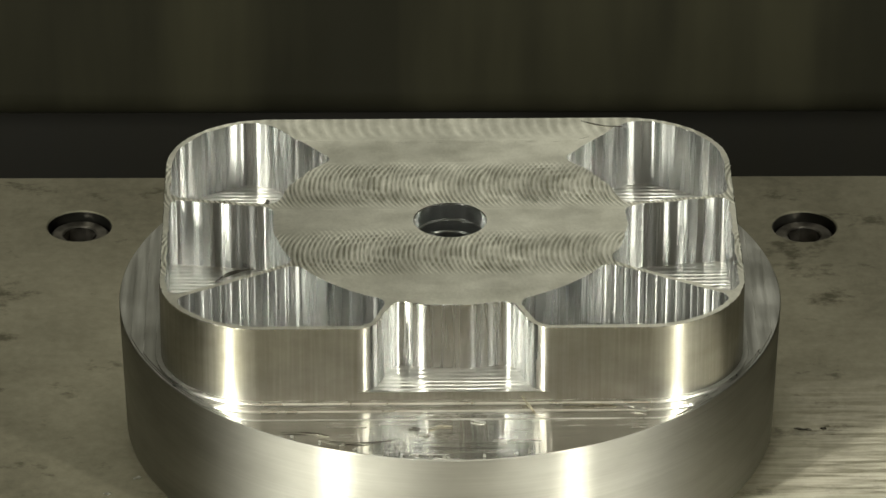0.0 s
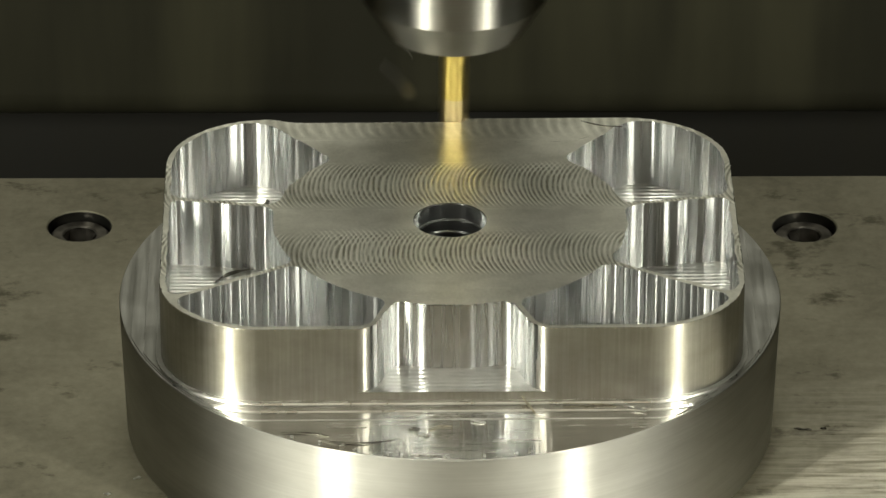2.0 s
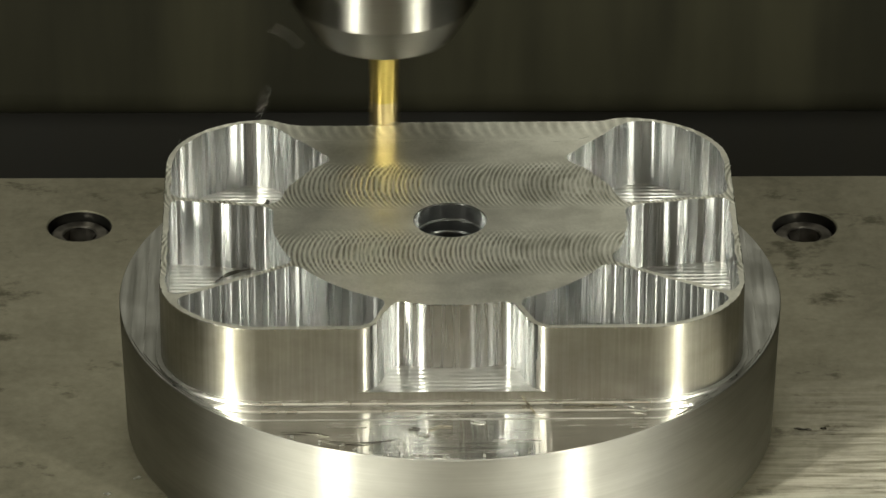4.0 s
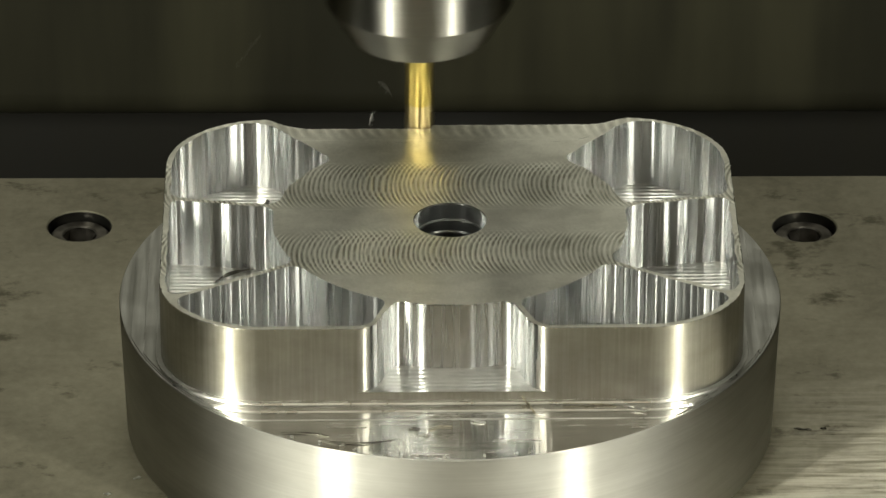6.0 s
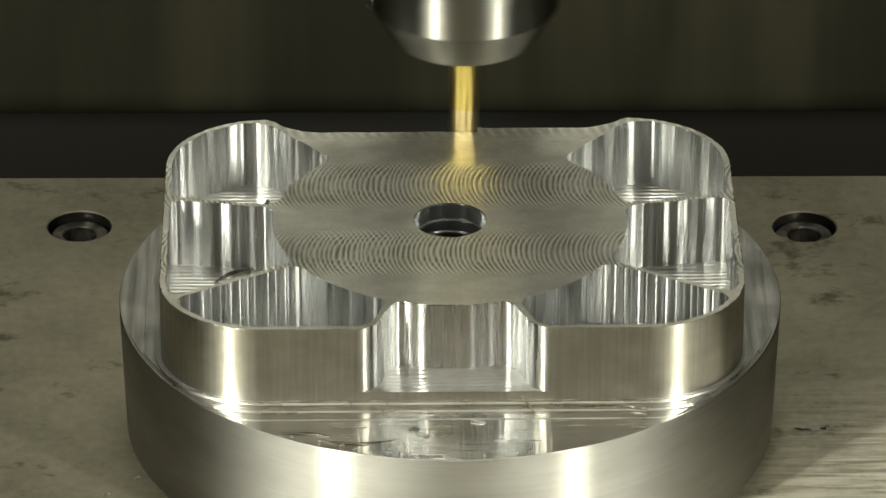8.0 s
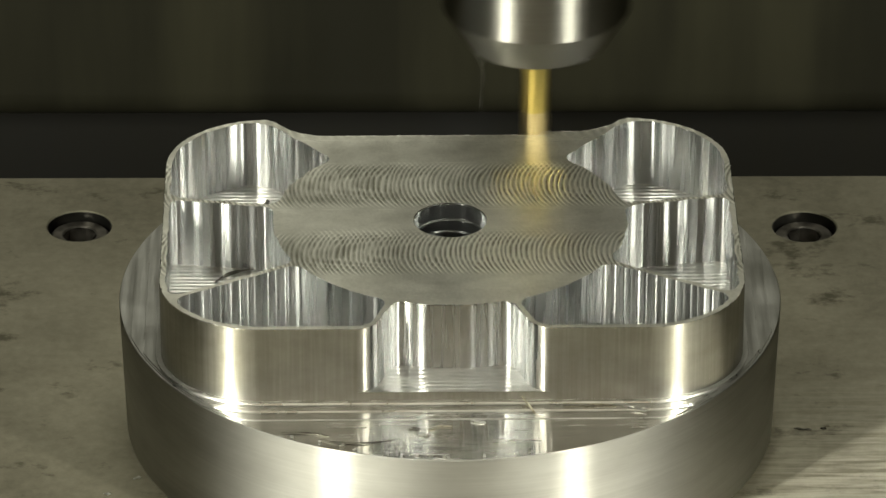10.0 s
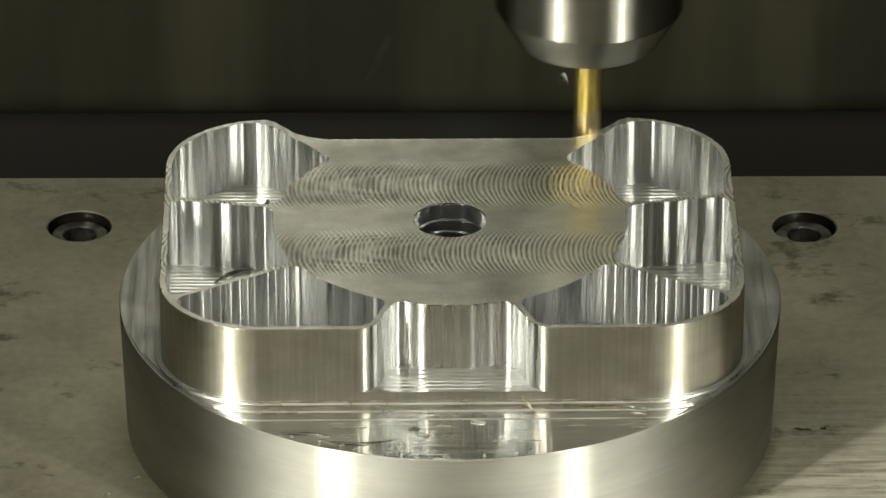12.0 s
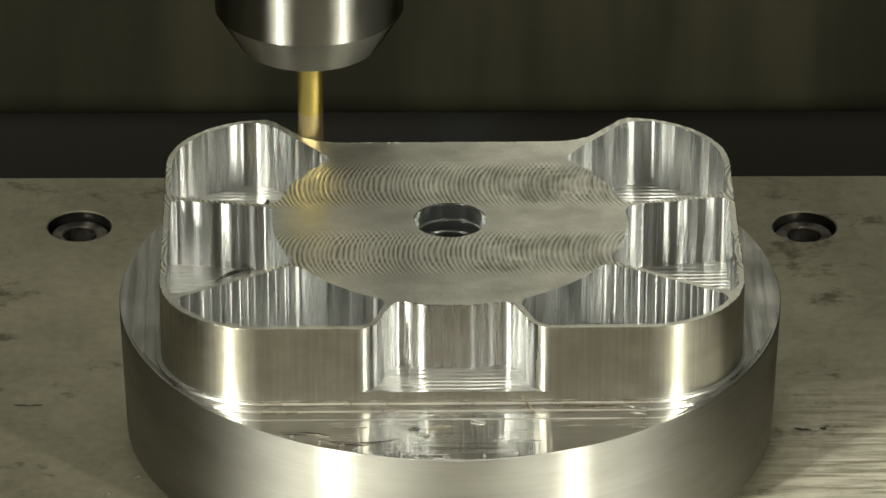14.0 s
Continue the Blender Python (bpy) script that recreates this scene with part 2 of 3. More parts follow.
CHIP = make_plain("aluminium_chip", (0.6, 0.6, 0.57), (0.85, 0.85, 0.82), 0.42, 1.0, 0.8, 0.2)
STRAW = make_plain("straw_chip", (0.45, 0.41, 0.31), (0.68, 0.64, 0.52), 0.3, 1.0, 0.8, 0.2)
BURR = make_plain("torn_burr", (0.66, 0.65, 0.60), (0.88, 0.87, 0.82), 0.4, 0.3, 0.8, 0.1)
GREY_PAINT = make_plain("grey_machine_paint", (0.16, 0.16, 0.15), (0.22, 0.22, 0.2), 0.5, 0.0, 0.01)


# ---- mesh helpers ----
def mesh_object(name, bm, mats, parent=None, label="", smooth=30):
    me = bpy.data.meshes.new(name)
    bmesh.ops.recalc_face_normals(bm, faces=bm.faces)
    bm.to_mesh(me)
    bm.free()
    for mt in (mats if isinstance(mats, (list, tuple)) else [mats]):
        me.materials.append(mt)
    if smooth:
        for p in me.polygons:
            p.use_smooth = True
        me.set_sharp_from_angle(angle=radians(smooth))
    ob = new(name, me)
    if parent:
        ob.parent = parent
    if label:
        ob["label"] = label
    return ob


def part(name, bm, material, parent, label="", smooth=30):
    return mesh_object(name, bm, material, parent, label, smooth)


def lathe(bm, profile, seg=96, slot=0, cap0=False, cap1=False):
    """Turn a profile of (radius, height) in mm round z."""
    rings = []
    for r, z in profile:
        rings.append([bm.verts.new((r * MM * math.cos(2 * math.pi * i / seg), r * MM * math.sin(2 * math.pi * i / seg), z * MM)) for i in range(seg)])
    for a, b in zip(rings, rings[1:]):
        for i in range(seg):
            f = bm.faces.new((a[i], a[(i + 1) % seg], b[(i + 1) % seg], b[i]))
            f.material_index = slot
    if cap0:
        bm.faces.new(rings[0]).material_index = slot
    if cap1:
        bm.faces.new(rings[-1]).material_index = slot
    return rings


def box(bm, x0, x1, y0, y1, z0, z1, bevel=0.0, slot=0):
    """A box in mm, with its edges taken off."""
    r = bmesh.ops.create_cube(bm, size=1.0)
    vs = r["verts"]
    for v in vs:
        v.co = Vector(((x0 + x1) / 2 + v.co.x * (x1 - x0), (y0 + y1) / 2 + v.co.y * (y1 - y0), (z0 + z1) / 2 + v.co.z * (z1 - z0))) * MM
    for f in {f for v in vs for f in v.link_faces}:
        f.material_index = slot
    if bevel:
        edges = list({e for v in vs for e in v.link_edges})
        bmesh.ops.bevel(bm, geom=edges, offset=bevel * MM, segments=2 if bevel < 5 else 6, affect="EDGES", profile=0.5)


def wall(bm, loop, z0, z1, slot, loop1=None):
    """A closed wall between two heights; loop1 is the upper edge if it differs."""
    up = loop1 or loop
    a = [bm.verts.new((x * MM, y * MM, z0 * MM)) for x, y in loop]
    b = [bm.verts.new((x * MM, y * MM, z1 * MM)) for x, y in up]
    n = len(a)
    for i in range(n):
        f = bm.faces.new((a[i], a[(i + 1) % n], b[(i + 1) % n], b[i]))
        f.material_index = slot


def cap(bm, loops, z, slot):
    """A flat face at height z bounded by the first loop, with the others as holes."""
    edges = []
    for loop in loops:
        vs = [bm.verts.new((x * MM, y * MM, z * MM)) for x, y in loop]
        edges += [bm.edges.new((vs[i], vs[(i + 1) % len(vs)])) for i in range(len(vs))]
    made = bmesh.ops.triangle_fill(bm, use_beauty=True, use_dissolve=False, edges=edges, normal=(0, 0, 1))
    for g in made["geom"]:
        if isinstance(g, bmesh.types.BMFace):
            g.material_index = slot


# ---- plan of the workpiece, in mm about the bore's axis ----
TOP, CUT, NOTCH, POCKET, SHELF_Z = 58.5, 49.0, 40.6, 40.0, 37.4
HW, HD, CORNER = 73.0, 56.8, 26.0
DISC, WALL_T = 45.0, 1.55
STEPS = [54.6, 52.9, 51.0, 49.0, 47.1, 45.1, 43.2]   # back face after each pass


def join(a, b, r):
    """Intersection of two shapes, its corner rounded by r."""
    u, v = max(a + r, 0.0), max(b + r, 0.0)
    return min(max(a, b), -r) + math.hypot(u, v) if a > -r and b > -r else max(a, b)


def rrect(x, y, grow=0.0):
    dx, dy = abs(x) - (HW - CORNER), abs(y) - (HD - CORNER)
    return math.hypot(max(dx, 0), max(dy, 0)) + min(max(dx, dy), 0) - CORNER - grow


def side(x, y, deg, off):
    """Distance from the ray at that angle, positive on its clockwise side, moved by off."""
    a = radians(deg)
    return x * math.sin(a) - y * math.cos(a) + off


def pocket(a0, a1, t0, t1, r=3.2):
    """A pocket between the ribs at the angles a0 < a1, of half thickness t0 and t1."""
    def f(x, y):
        ribs = join(side(x, y, a0, t0), -side(x, y, a1, -t1), r)
        ring = join(rrect(x, y, -WALL_T), DISC - math.hypot(x, y), r)
        return join(ribs, ring, r)
    return f


def front_notch(x, y):
    ribs = join(side(x, y, -110, 0.75), -side(x, y, -70, -0.75), 3.0)
    return join(ribs, DISC - math.hypot(x, y), 3.0)


def back_notch(x, y, depth):
    ribs = join(side(x, y, 50, 0.9), -side(x, y, 130, -0.9), 3.0)
    return join(ribs, depth - y, 5.0)


def body(front, back):
    """Outline of the boss with the front notch cut or not, and the back cut to a depth or not."""
    def f(x, y):
        d = rrect(x, y)
        if front and y < 0:
            d = join(d, -front_notch(x, y), 3.8)
        if back is not None and y > 0:
            d = join(d, -back_notch(x, y, back), 1.2)
        return d
    return f


def reach(f, ox, oy, ang, far=140.0, level=0.0):
    """Where a ray from inside leaves the shape."""
    c, s = math.cos(ang), math.sin(ang)
    d = 0.0
    while d < far and f(ox + c * d, oy + s * d) <= level:
        d += 0.8
    lo, hi = max(d - 0.8, 0.0), d
    for _ in range(16):
        m = (lo + hi) / 2
        if f(ox + c * m, oy + s * m) <= level:
            lo = m
        else:
            hi = m
    return ox + c * lo, oy + s * lo


def even(pts, step):
    """The closed line again with points at even steps."""
    p = np.array(pts + pts[:1])
    s = np.r_[0, np.cumsum(np.hypot(*np.diff(p, axis=0).T))]
    q = np.linspace(0, s[-1], step if isinstance(step, int) else max(int(s[-1] / step), 12), endpoint=False)
    return list(zip(np.interp(q, s, p[:, 0]).tolist(), np.interp(q, s, p[:, 1]).tolist()))


def ripple(loop, amp, seed, scallop=2.3, swells=0.38, cusps=1.1):
    """Feed marks: the wall waves in and out a little along its length, in short scallops and long swells."""
    p = np.array(loop)
    tang = np.roll(p, -1, 0) - np.roll(p, 1, 0)
    tang /= np.linalg.norm(tang, axis=1)[:, None] + 1e-9
    nrm = np.c_[tang[:, 1], -tang[:, 0]]
    s = np.arange(len(p)) / len(p) * 2 * math.pi
    rng = random.Random(seed)
    length = np.hypot(*np.diff(p, axis=0).T).sum()
    swell = sum(rng.uniform(0.3, 0.8) * (lam / 4.0) * np.sin(max(round(length / lam), 1) * s + rng.uniform(0, 6.3)) for lam in (3.7, 6.1, 11.0))
    count = max(round(length / scallop), 1)
    gate = 0.55 + 0.45 * np.sin(3 * s + rng.uniform(0, 6.3)) * np.sin(5 * s + rng.uniform(0, 6.3))
    ph = np.sin(count * s / 2 + 0.9 * np.sin(7 * s + seed))
    short = -cusps * np.exp(-(ph / 0.28) ** 2) * gate
    p = p + nrm * ((swell * swells + short) * amp)[:, None]
    return list(map(tuple, p.tolist()))


def feed_waves(loop):
    """Waves in the faces of the notches; the outer faces stay plain."""
    p = np.array(loop)
    tang = np.roll(p, -1, 0) - np.roll(p, 1, 0)
    tang /= np.linalg.norm(tang, axis=1)[:, None] + 1e-9
    nrm = np.c_[tang[:, 1], -tang[:, 0]]
    x, y = p[:, 0], p[:, 1]
    w = 0.55 * np.sin(0.62 * x + 0.3 * y) + 0.30 * np.sin(1.27 * x - 0.9 * y + 1.0) + 0.12 * np.sin(2.3 * x + 1.9 * y + 2.0)
    inside = np.array([min(max((-rrect(a, b) - 0.8) / 1.5, 0.0), 1.0) for a, b in loop])
    p = p + nrm * (w * inside * 0.22)[:, None]
    return list(map(tuple, p.tolist()))


def outline(f, level=0.0, step=760):
    """Loop round the boss: the back half seen from a point in front of the axis, the front half from behind it."""
    pts = []
    for oy, sgn in ((-26.0, 1), (26.0, -1)):
        a0 = math.atan2(-oy, HW)
        angs = np.linspace(a0, math.pi - a0, 900) if sgn > 0 else np.linspace(math.pi - a0, 2 * math.pi + a0, 900)
        pts += [reach(f, 0.0, oy, a, level=level) for a in angs]
    return even(pts, step)


def pocket_loop(f, a0, a1, level=0.0, step=0.18):
    mid = radians((a0 + a1) / 2)
    best = min(((f(r * math.cos(mid), r * math.sin(mid)), r) for r in np.linspace(46, 80, 60)))[1]
    ox, oy = best * math.cos(mid), best * math.sin(mid)
    return even([reach(f, ox, oy, a, 90, level) for a in np.linspace(0, 2 * math.pi, 700, endpoint=False)], step)


def back_edge(x, depth):
    """y of the boss's back face at x once it is cut to that depth; None: uncut."""
    f = body(True, depth)
    lo, hi = 30.0, 60.0
    y = lo
    while y < hi and f(x, y) <= 0:
        y += 0.25
    lo, hi = y - 0.25, y
    for _ in range(12):
        m = (lo + hi) / 2
        lo, hi = (m, hi) if f(x, m) <= 0 else (lo, m)
    return lo


def front_edge(x, cut):
    f = body(cut, None)
    y = -20.0
    while y > -62 and f(x, y) <= 0:
        y -= 0.2
    return y + 0.1


def burr(bm, x, y, out, rng, slot, size=1.0):
    """A rolled crumb of torn metal on the top edge at x, y; out is the way off the edge."""
    n = Vector((out[0], out[1], 0.0)).normalized()
    r = size * rng.uniform(0.12, 0.28)
    o = Vector((x, y, TOP - r * 0.98)) + n * r * 0.9
    made = bmesh.ops.create_icosphere(bm, subdivisions=1, radius=1.0)
    for v in made["verts"]:
        v.co = (o + Vector((v.co.x * r * 2.0, v.co.y * r, v.co.z * r))) * MM
        for f in v.link_faces:
            f.material_index = slot


RIBS = [(-30, 10), (10, 50), (-70, -30), (130, 170), (170, 210), (210, 250)]


def build_workpiece():
    piece = tagged(new("workpiece"), "half-milled round aluminium billet with ribbed pockets, clamped on steel plate", "machined part")
    piece.matrix_world = pose(0, 0, 0, 0, 0, 0.42)
    bm = bmesh.new()
    lathe(bm, [(80.6, 0.0), (81.0, 0.4), (83.3, 2.6), (84.5, 37.0), (84.3, SHELF_Z - 0.1)], 256, 0, cap0=True)
    lathe(bm, [(84.3, SHELF_Z - 0.1), (40.0, SHELF_Z - 0.1)], 256, 1)
    step_f = lambda x, y: max(rrect(x, y, 4.6), math.hypot(x, y) - 83.6)
    lo, up = outline(step_f), outline(step_f, -0.3)
    far_f = lambda x, y: max(rrect(x, y, 8.0), math.hypot(x, y) - 83.9)
    far_lo, far_up = outline(far_f), outline(far_f, -0.2)
    part("billet", bm, [TURNED, SHELF, STEP], piece, "turned aluminium disc with a bright milled shelf")
    bm = bmesh.new()
    wall(bm, far_lo, SHELF_Z - 0.2, SHELF_Z + 0.12, 1, far_up)
    cap(bm, [far_up, outline(step_f, -0.4)], SHELF_Z + 0.12, 0)
    bmesh.ops.remove_doubles(bm, verts=bm.verts, dist=2e-7)
    part("lower_step", bm, [SHELF, STEP], piece)
    bm = bmesh.new()
    wall(bm, lo, SHELF_Z - 0.2, SHELF_Z + 0.5, 1, up)
    cap(bm, [up, outline(body(False, None), 0.2)], SHELF_Z + 0.5, 0)
    bmesh.ops.remove_doubles(bm, verts=bm.verts, dist=2e-7)
    part("upper_step", bm, [SHELF, STEP], piece)
    # boss
    bm = bmesh.new()
    full, notched = outline(body(False, None)), feed_waves(outline(body(True, None)))
    final = feed_waves(outline(body(True, STEPS[-1])))
    foot_f = lambda x, y: rrect(x, y, 1.5)
    foot, foot_up = outline(foot_f), outline(foot_f, -0.25)
    wall(bm, foot, SHELF_Z + 0.4, SHELF_Z + 0.95, 6, foot_up)
    cap(bm, [foot_up, outline(body(False, None), -0.2)], SHELF_Z + 0.95, 4)
    wall(bm, full, SHELF_Z, NOTCH, 1)
    wall(bm, notched, NOTCH, CUT, 1)
    rng = random.Random(11)
    tops = [[(x + rng.gauss(0, 0.09), y + rng.gauss(0, 0.09)) for x, y in feed_waves(outline(body(True, STEPS[-1]), -0.15))]]
    # the face under the cutter keeps a sharp edge, flush with the stock that still lies against it
    tops[0] = [q if (p[1] > 20 and rrect(*p) < -0.6) else t for t, p, q in zip(tops[0], final, final)]
    wall(bm, final, CUT, TOP - 0.5, 1)
    wall(bm, final, TOP - 0.5, TOP - 0.18, 1)
    wall(bm, final, TOP - 0.18, TOP, 1, tops[0])
    for f in bm.faces:
        c = f.calc_center_median() / MM
        if f.material_index == 1 and rrect(c.x, c.y) < -1.2:
            f.material_index = 2
    for i, (a0, a1) in enumerate(RIBS):
        t0 = 0.9 if a0 in (50, 130) else 0.65
        t1 = 0.9 if a1 in (50, 130) else 0.65
        f = pocket(a0, a1, t0, t1)
        lp = ripple(pocket_loop(f, a0, a1), 0.05, i, 2.3, *((0.38, 1.1) if a0 in (-70, 210) else (2.3, 0.5) if a0 in (-30, 170) else (1.7, 0.5)))
        wall(bm, lp, POCKET, TOP, 2)
        cap(bm, [lp], POCKET, 3)
        tops.append(lp)
    bore = [(9.35 * math.cos(2 * math.pi * i / 96), 9.35 * math.sin(2 * math.pi * i / 96)) for i in range(96)]
    cap(bm, tops + [bore], TOP, 0)
    lathe(bm, [(9.35, TOP), (9.1, TOP - 0.3), (9.1, TOP - 4.4), (8.5, TOP - 4.7), (8.5, TOP - 5.6), (8.8, TOP - 5.9), (8.8, TOP - 7.6),
               (8.1, TOP - 7.9), (8.1, TOP - 30)], 96, 5, cap1=True)
    # floors of the two notches
    for xs, ya, yb, z, slot in ((np.linspace(-25.5, 25.5, 103), lambda x: front_edge(x, True), lambda x: front_edge(x, False), NOTCH, 3),
                                (np.linspace(-52, 52, 105), lambda x: back_edge(x, STEPS[-1]), lambda x: back_edge(x, None), CUT, 3)):
        rows = [(bm.verts.new((x * MM, ya(x) * MM, z * MM)), bm.verts.new((x * MM, yb(x) * MM, z * MM))) for x in xs]
        for a, b in zip(rows, rows[1:]):
            bm.faces.new((a[0], b[0], b[1], a[1])).material_index = slot
    bmesh.ops.remove_doubles(bm, verts=bm.verts, dist=2e-7)
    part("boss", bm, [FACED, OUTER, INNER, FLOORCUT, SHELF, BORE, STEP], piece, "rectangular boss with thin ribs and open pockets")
    bm = bmesh.new()
    rng = random.Random(17)
    for _ in range(110):
        x = rng.uniform(-36, 36)
        burr(bm, x, back_edge(x, STEPS[-1]), (rng.uniform(-0.4, 0.4), 1.0), rng, 0)
    gone = 0.0
    for (x, y), (x1, y1) in zip(tops[0], tops[0][1:]):
        gone += math.hypot(x1 - x, y1 - y)
        if y < -40 and abs(x) > 22 and gone > 0.95:
            gone = rng.uniform(-0.1, 0.1)
            burr(bm, x, y, (0.01 * x, y * 0.03), rng, 1, 0.55)
    tagged(part("edge_burr", bm, [BURR, STRAW], piece, "torn bright burr along the cut edges", smooth=60), kind="stuff")
    return piece


WORK = build_workpiece()


# ---- passes of the cutter: seconds and x in mm ----
PASSES = [
    [(0.9, -53.4), (1.0, -52.8), (1.2, -47.9), (1.5, -33.4), (1.6, -26.0), (2.0, 1.6), (2.4, 28.5), (2.6, 41.7), (2.7, 45.5), (2.8, 50.0)],
    [(3.4, -48.5), (3.5, -47.5), (3.7, -39.0), (4.8, 38.0), (4.95, 47.0)],
    [(5.2, -46.0), (5.3, -45.0), (5.4, -42.0), (5.7, -28.6), (6.0, -7.5), (6.1, -2.0), (6.5, 25.0), (6.8, 43.5)],
    [(7.2, -44.4), (7.3, -41.5), (7.5, -30.0), (7.7, -17.9), (8.0, 4.2), (8.1, 10.8), (8.2, 18.0), (8.5, 39.0), (8.6, 42.0)],
    [(8.95, -42.0), (9.05, -40.0), (9.2, -32.0), (10.15, 32.0), (10.3, 37.0), (10.4, 37.9)],
    [(10.7, -40.2), (10.8, -37.9), (11.0, -28.4), (11.3, -11.0), (11.5, 2.2), (11.8, 25.0), (12.0, 36.4), (12.1, 38.2)],
    [(12.4, -39.8), (12.5, -39.2), (12.6, -33.0), (12.7, -28.7), (12.9, -16.9), (13.2, 5.2), (13.5, 23.8), (13.6, 30.5), (13.72, 35.0)],
]
RAPID = {0: [(2.9, 50.0), (3.0, 32.2), (3.1, 9.4), (3.2, -37.9), (3.3, -48.8)], 1: [(5.02, 42.0), (5.08, 5.0), (5.14, -38.0)],
         2: [(6.88, 42.0), (7.0, -3.7), (7.1, -34.2)], 3: [(8.7, 32.0), (8.77, -5.0), (8.85, -36.0)], 4: [(10.5, 26.2), (10.6, -34.2)],
         5: [(12.2, 23.8), (12.3, -11.0)], 6: [(13.8, 31.5), (13.9, 7.7), (13.967, -36.0), (14.0, -36.0)]}
LIP = 84.6        # height of the nut's lower lip while cutting
STICK = 35.8      # cutter below the lip
RADIUS = 3.4


def tool_y(x, k):
    """y of the cutter's axis when it shaves the back face to the k-th depth at x."""
    best = 0.0
    for i in range(-12, 13):
        dx = i / 12 * RADIUS
        xx = max(-56.0, min(56.0, x + dx))
        best = max(best, back_edge(xx, STEPS[k]) + math.sqrt(max(RADIUS * RADIUS - dx * dx, 0.0)))
    return best


def strip_bounds(k):
    return (None if k == 0 else STEPS[k - 1]), STEPS[k]


def build_strips(piece):
    """Stock still to be shaved off, pass by pass, in short lengths."""
    made = []
    width = 4.0
    cols = [(-52 + i * width, -52 + (i + 1) * width) for i in range(26)]
    for k in range(len(STEPS)):
        outer, inner = strip_bounds(k)
        for x0, x1 in cols:
            xs = np.linspace(x0, x1, 6)
            lo = [back_edge(x, inner) - 0.02 for x in xs]
            hi = [back_edge(x, outer) for x in xs]
            if max(h - l for h, l in zip(hi, lo)) < 0.12:
                continue
            hi = [max(h, l + 0.01) for h, l in zip(hi, lo)]
            loop = [(x, l) for x, l in zip(xs, lo)] + [(x, h) for x, h in reversed(list(zip(xs, hi)))]
            bm = bmesh.new()
            vs0 = [bm.verts.new((x * MM, y * MM, (CUT - 0.2) * MM)) for x, y in loop]
            vs1 = [bm.verts.new((x * MM, y * MM, TOP * MM)) for x, y in loop]
            n = len(loop)
            for i in range(n):
                bm.faces.new((vs0[i], vs0[(i + 1) % n], vs1[(i + 1) % n], vs1[i])).material_index = 1
            m = n // 2
            for vs in (vs0, vs1):
                for i in range(m - 1):
                    bm.faces.new((vs[i], vs[i + 1], vs[n - 2 - i], vs[n - 1 - i])).material_index = 0
            if k > 0:
                rng = random.Random(1000 * k + int(x0 * 10))
                for _ in range(7):
                    x = rng.uniform(x0, x1)
                    if back_edge(x, outer) - back_edge(x, inner) > 0.6:
                        burr(bm, x, back_edge(x, outer), (rng.uniform(-0.4, 0.4), 1.0), rng, 2)
            ob = part("stock_strip", bm, [FACED, OUTER, BURR], piece, smooth=20)
            made.append((ob, k, (x0 + x1) / 2))
    return made


STRIPS = build_strips(WORK)


# ---- steel plate with its screws ----
def build_plate():
    plate = tagged(new("fixture_plate"), "ground steel fixture plate with counterbored screw holes", "plate", kind="structure")
    bm = bmesh.new()
    x0, x1, y0, y1, b = -168.0, 168.0, -300.0, 136.6, 0.8
    def rect(d):
        return [(x0 + d, y0 + d), (x1 - d, y0 + d), (x1 - d, y1 - d), (x0 + d, y1 - d)]
    holes = [[(hx + 9.2 * math.cos(2 * math.pi * i / 48), hy + 9.2 * math.sin(2 * math.pi * i / 48)) for i in range(48)] for hx, hy in SCREWS]
    cap(bm, [rect(b)] + holes, 0.0, 0)
    wall(bm, rect(0), -b, 0.0, 0, rect(b))
    wall(bm, rect(0), -45.0, -b, 0)
    cap(bm, [rect(0)], -45.0, 0)
    for (hx, hy), h in zip(SCREWS, holes):
        inner = [(hx + (x - hx) * 0.96, hy + (y - hy) * 0.96) for x, y in h]
        wall(bm, inner, -0.35, 0.0, 0, h)
        # counterbore walls and floor coloured black to darken the gap round the screw
        wall(bm, inner, -12.0, -0.35, 1)
        cap(bm, [inner], -12.0, 1)
    bmesh.ops.remove_doubles(bm, verts=bm.verts, dist=2e-7)
    part("slab", bm, [STEEL, BLACK_STEEL], plate)
    return plate


SCREWS = [(-100.9, 107.3), (98.8, 105.9)]
build_plate()


def build_screw():
    screw = tagged(new("socket_screw"), "black socket head screw sunk in the steel plate", "screw", "plate screws")
    bm = bmesh.new()
    lathe(bm, [(8.1, -12.0), (8.1, -3.2), (7.5, -2.6), (4.9, -2.6)], 48, 0, cap0=True)
    lathe(bm, [(4.9, -2.6), (4.5, -3.0)], 48)
    lathe(bm, [(4.6, -3.0), (4.6, -8.0)], 6, 0, cap1=True)
    part("head", bm, make_plain("worn_black_oxide", (0.14, 0.13, 0.115), (0.32, 0.30, 0.27), 0.40, 1.0, 0.2), screw)
    return screw


s0 = build_screw()
s0.matrix_world = pose(SCREWS[0][0] * MM, SCREWS[0][1] * MM, 0, 0, 0, 12)
copy_thing(s0, pose(SCREWS[1][0] * MM, SCREWS[1][1] * MM, 0, 0, 0, 40))


# ---- machine enclosure ----
def slab(name, x0, x1, y0, y1, z0, z1, mat, label, edge=2.0):
    bm = bmesh.new()
    box(bm, x0, x1, y0, y1, z0, z1, edge)
    return tagged(mesh_object(name, bm, mat), label, "wall", kind="structure")


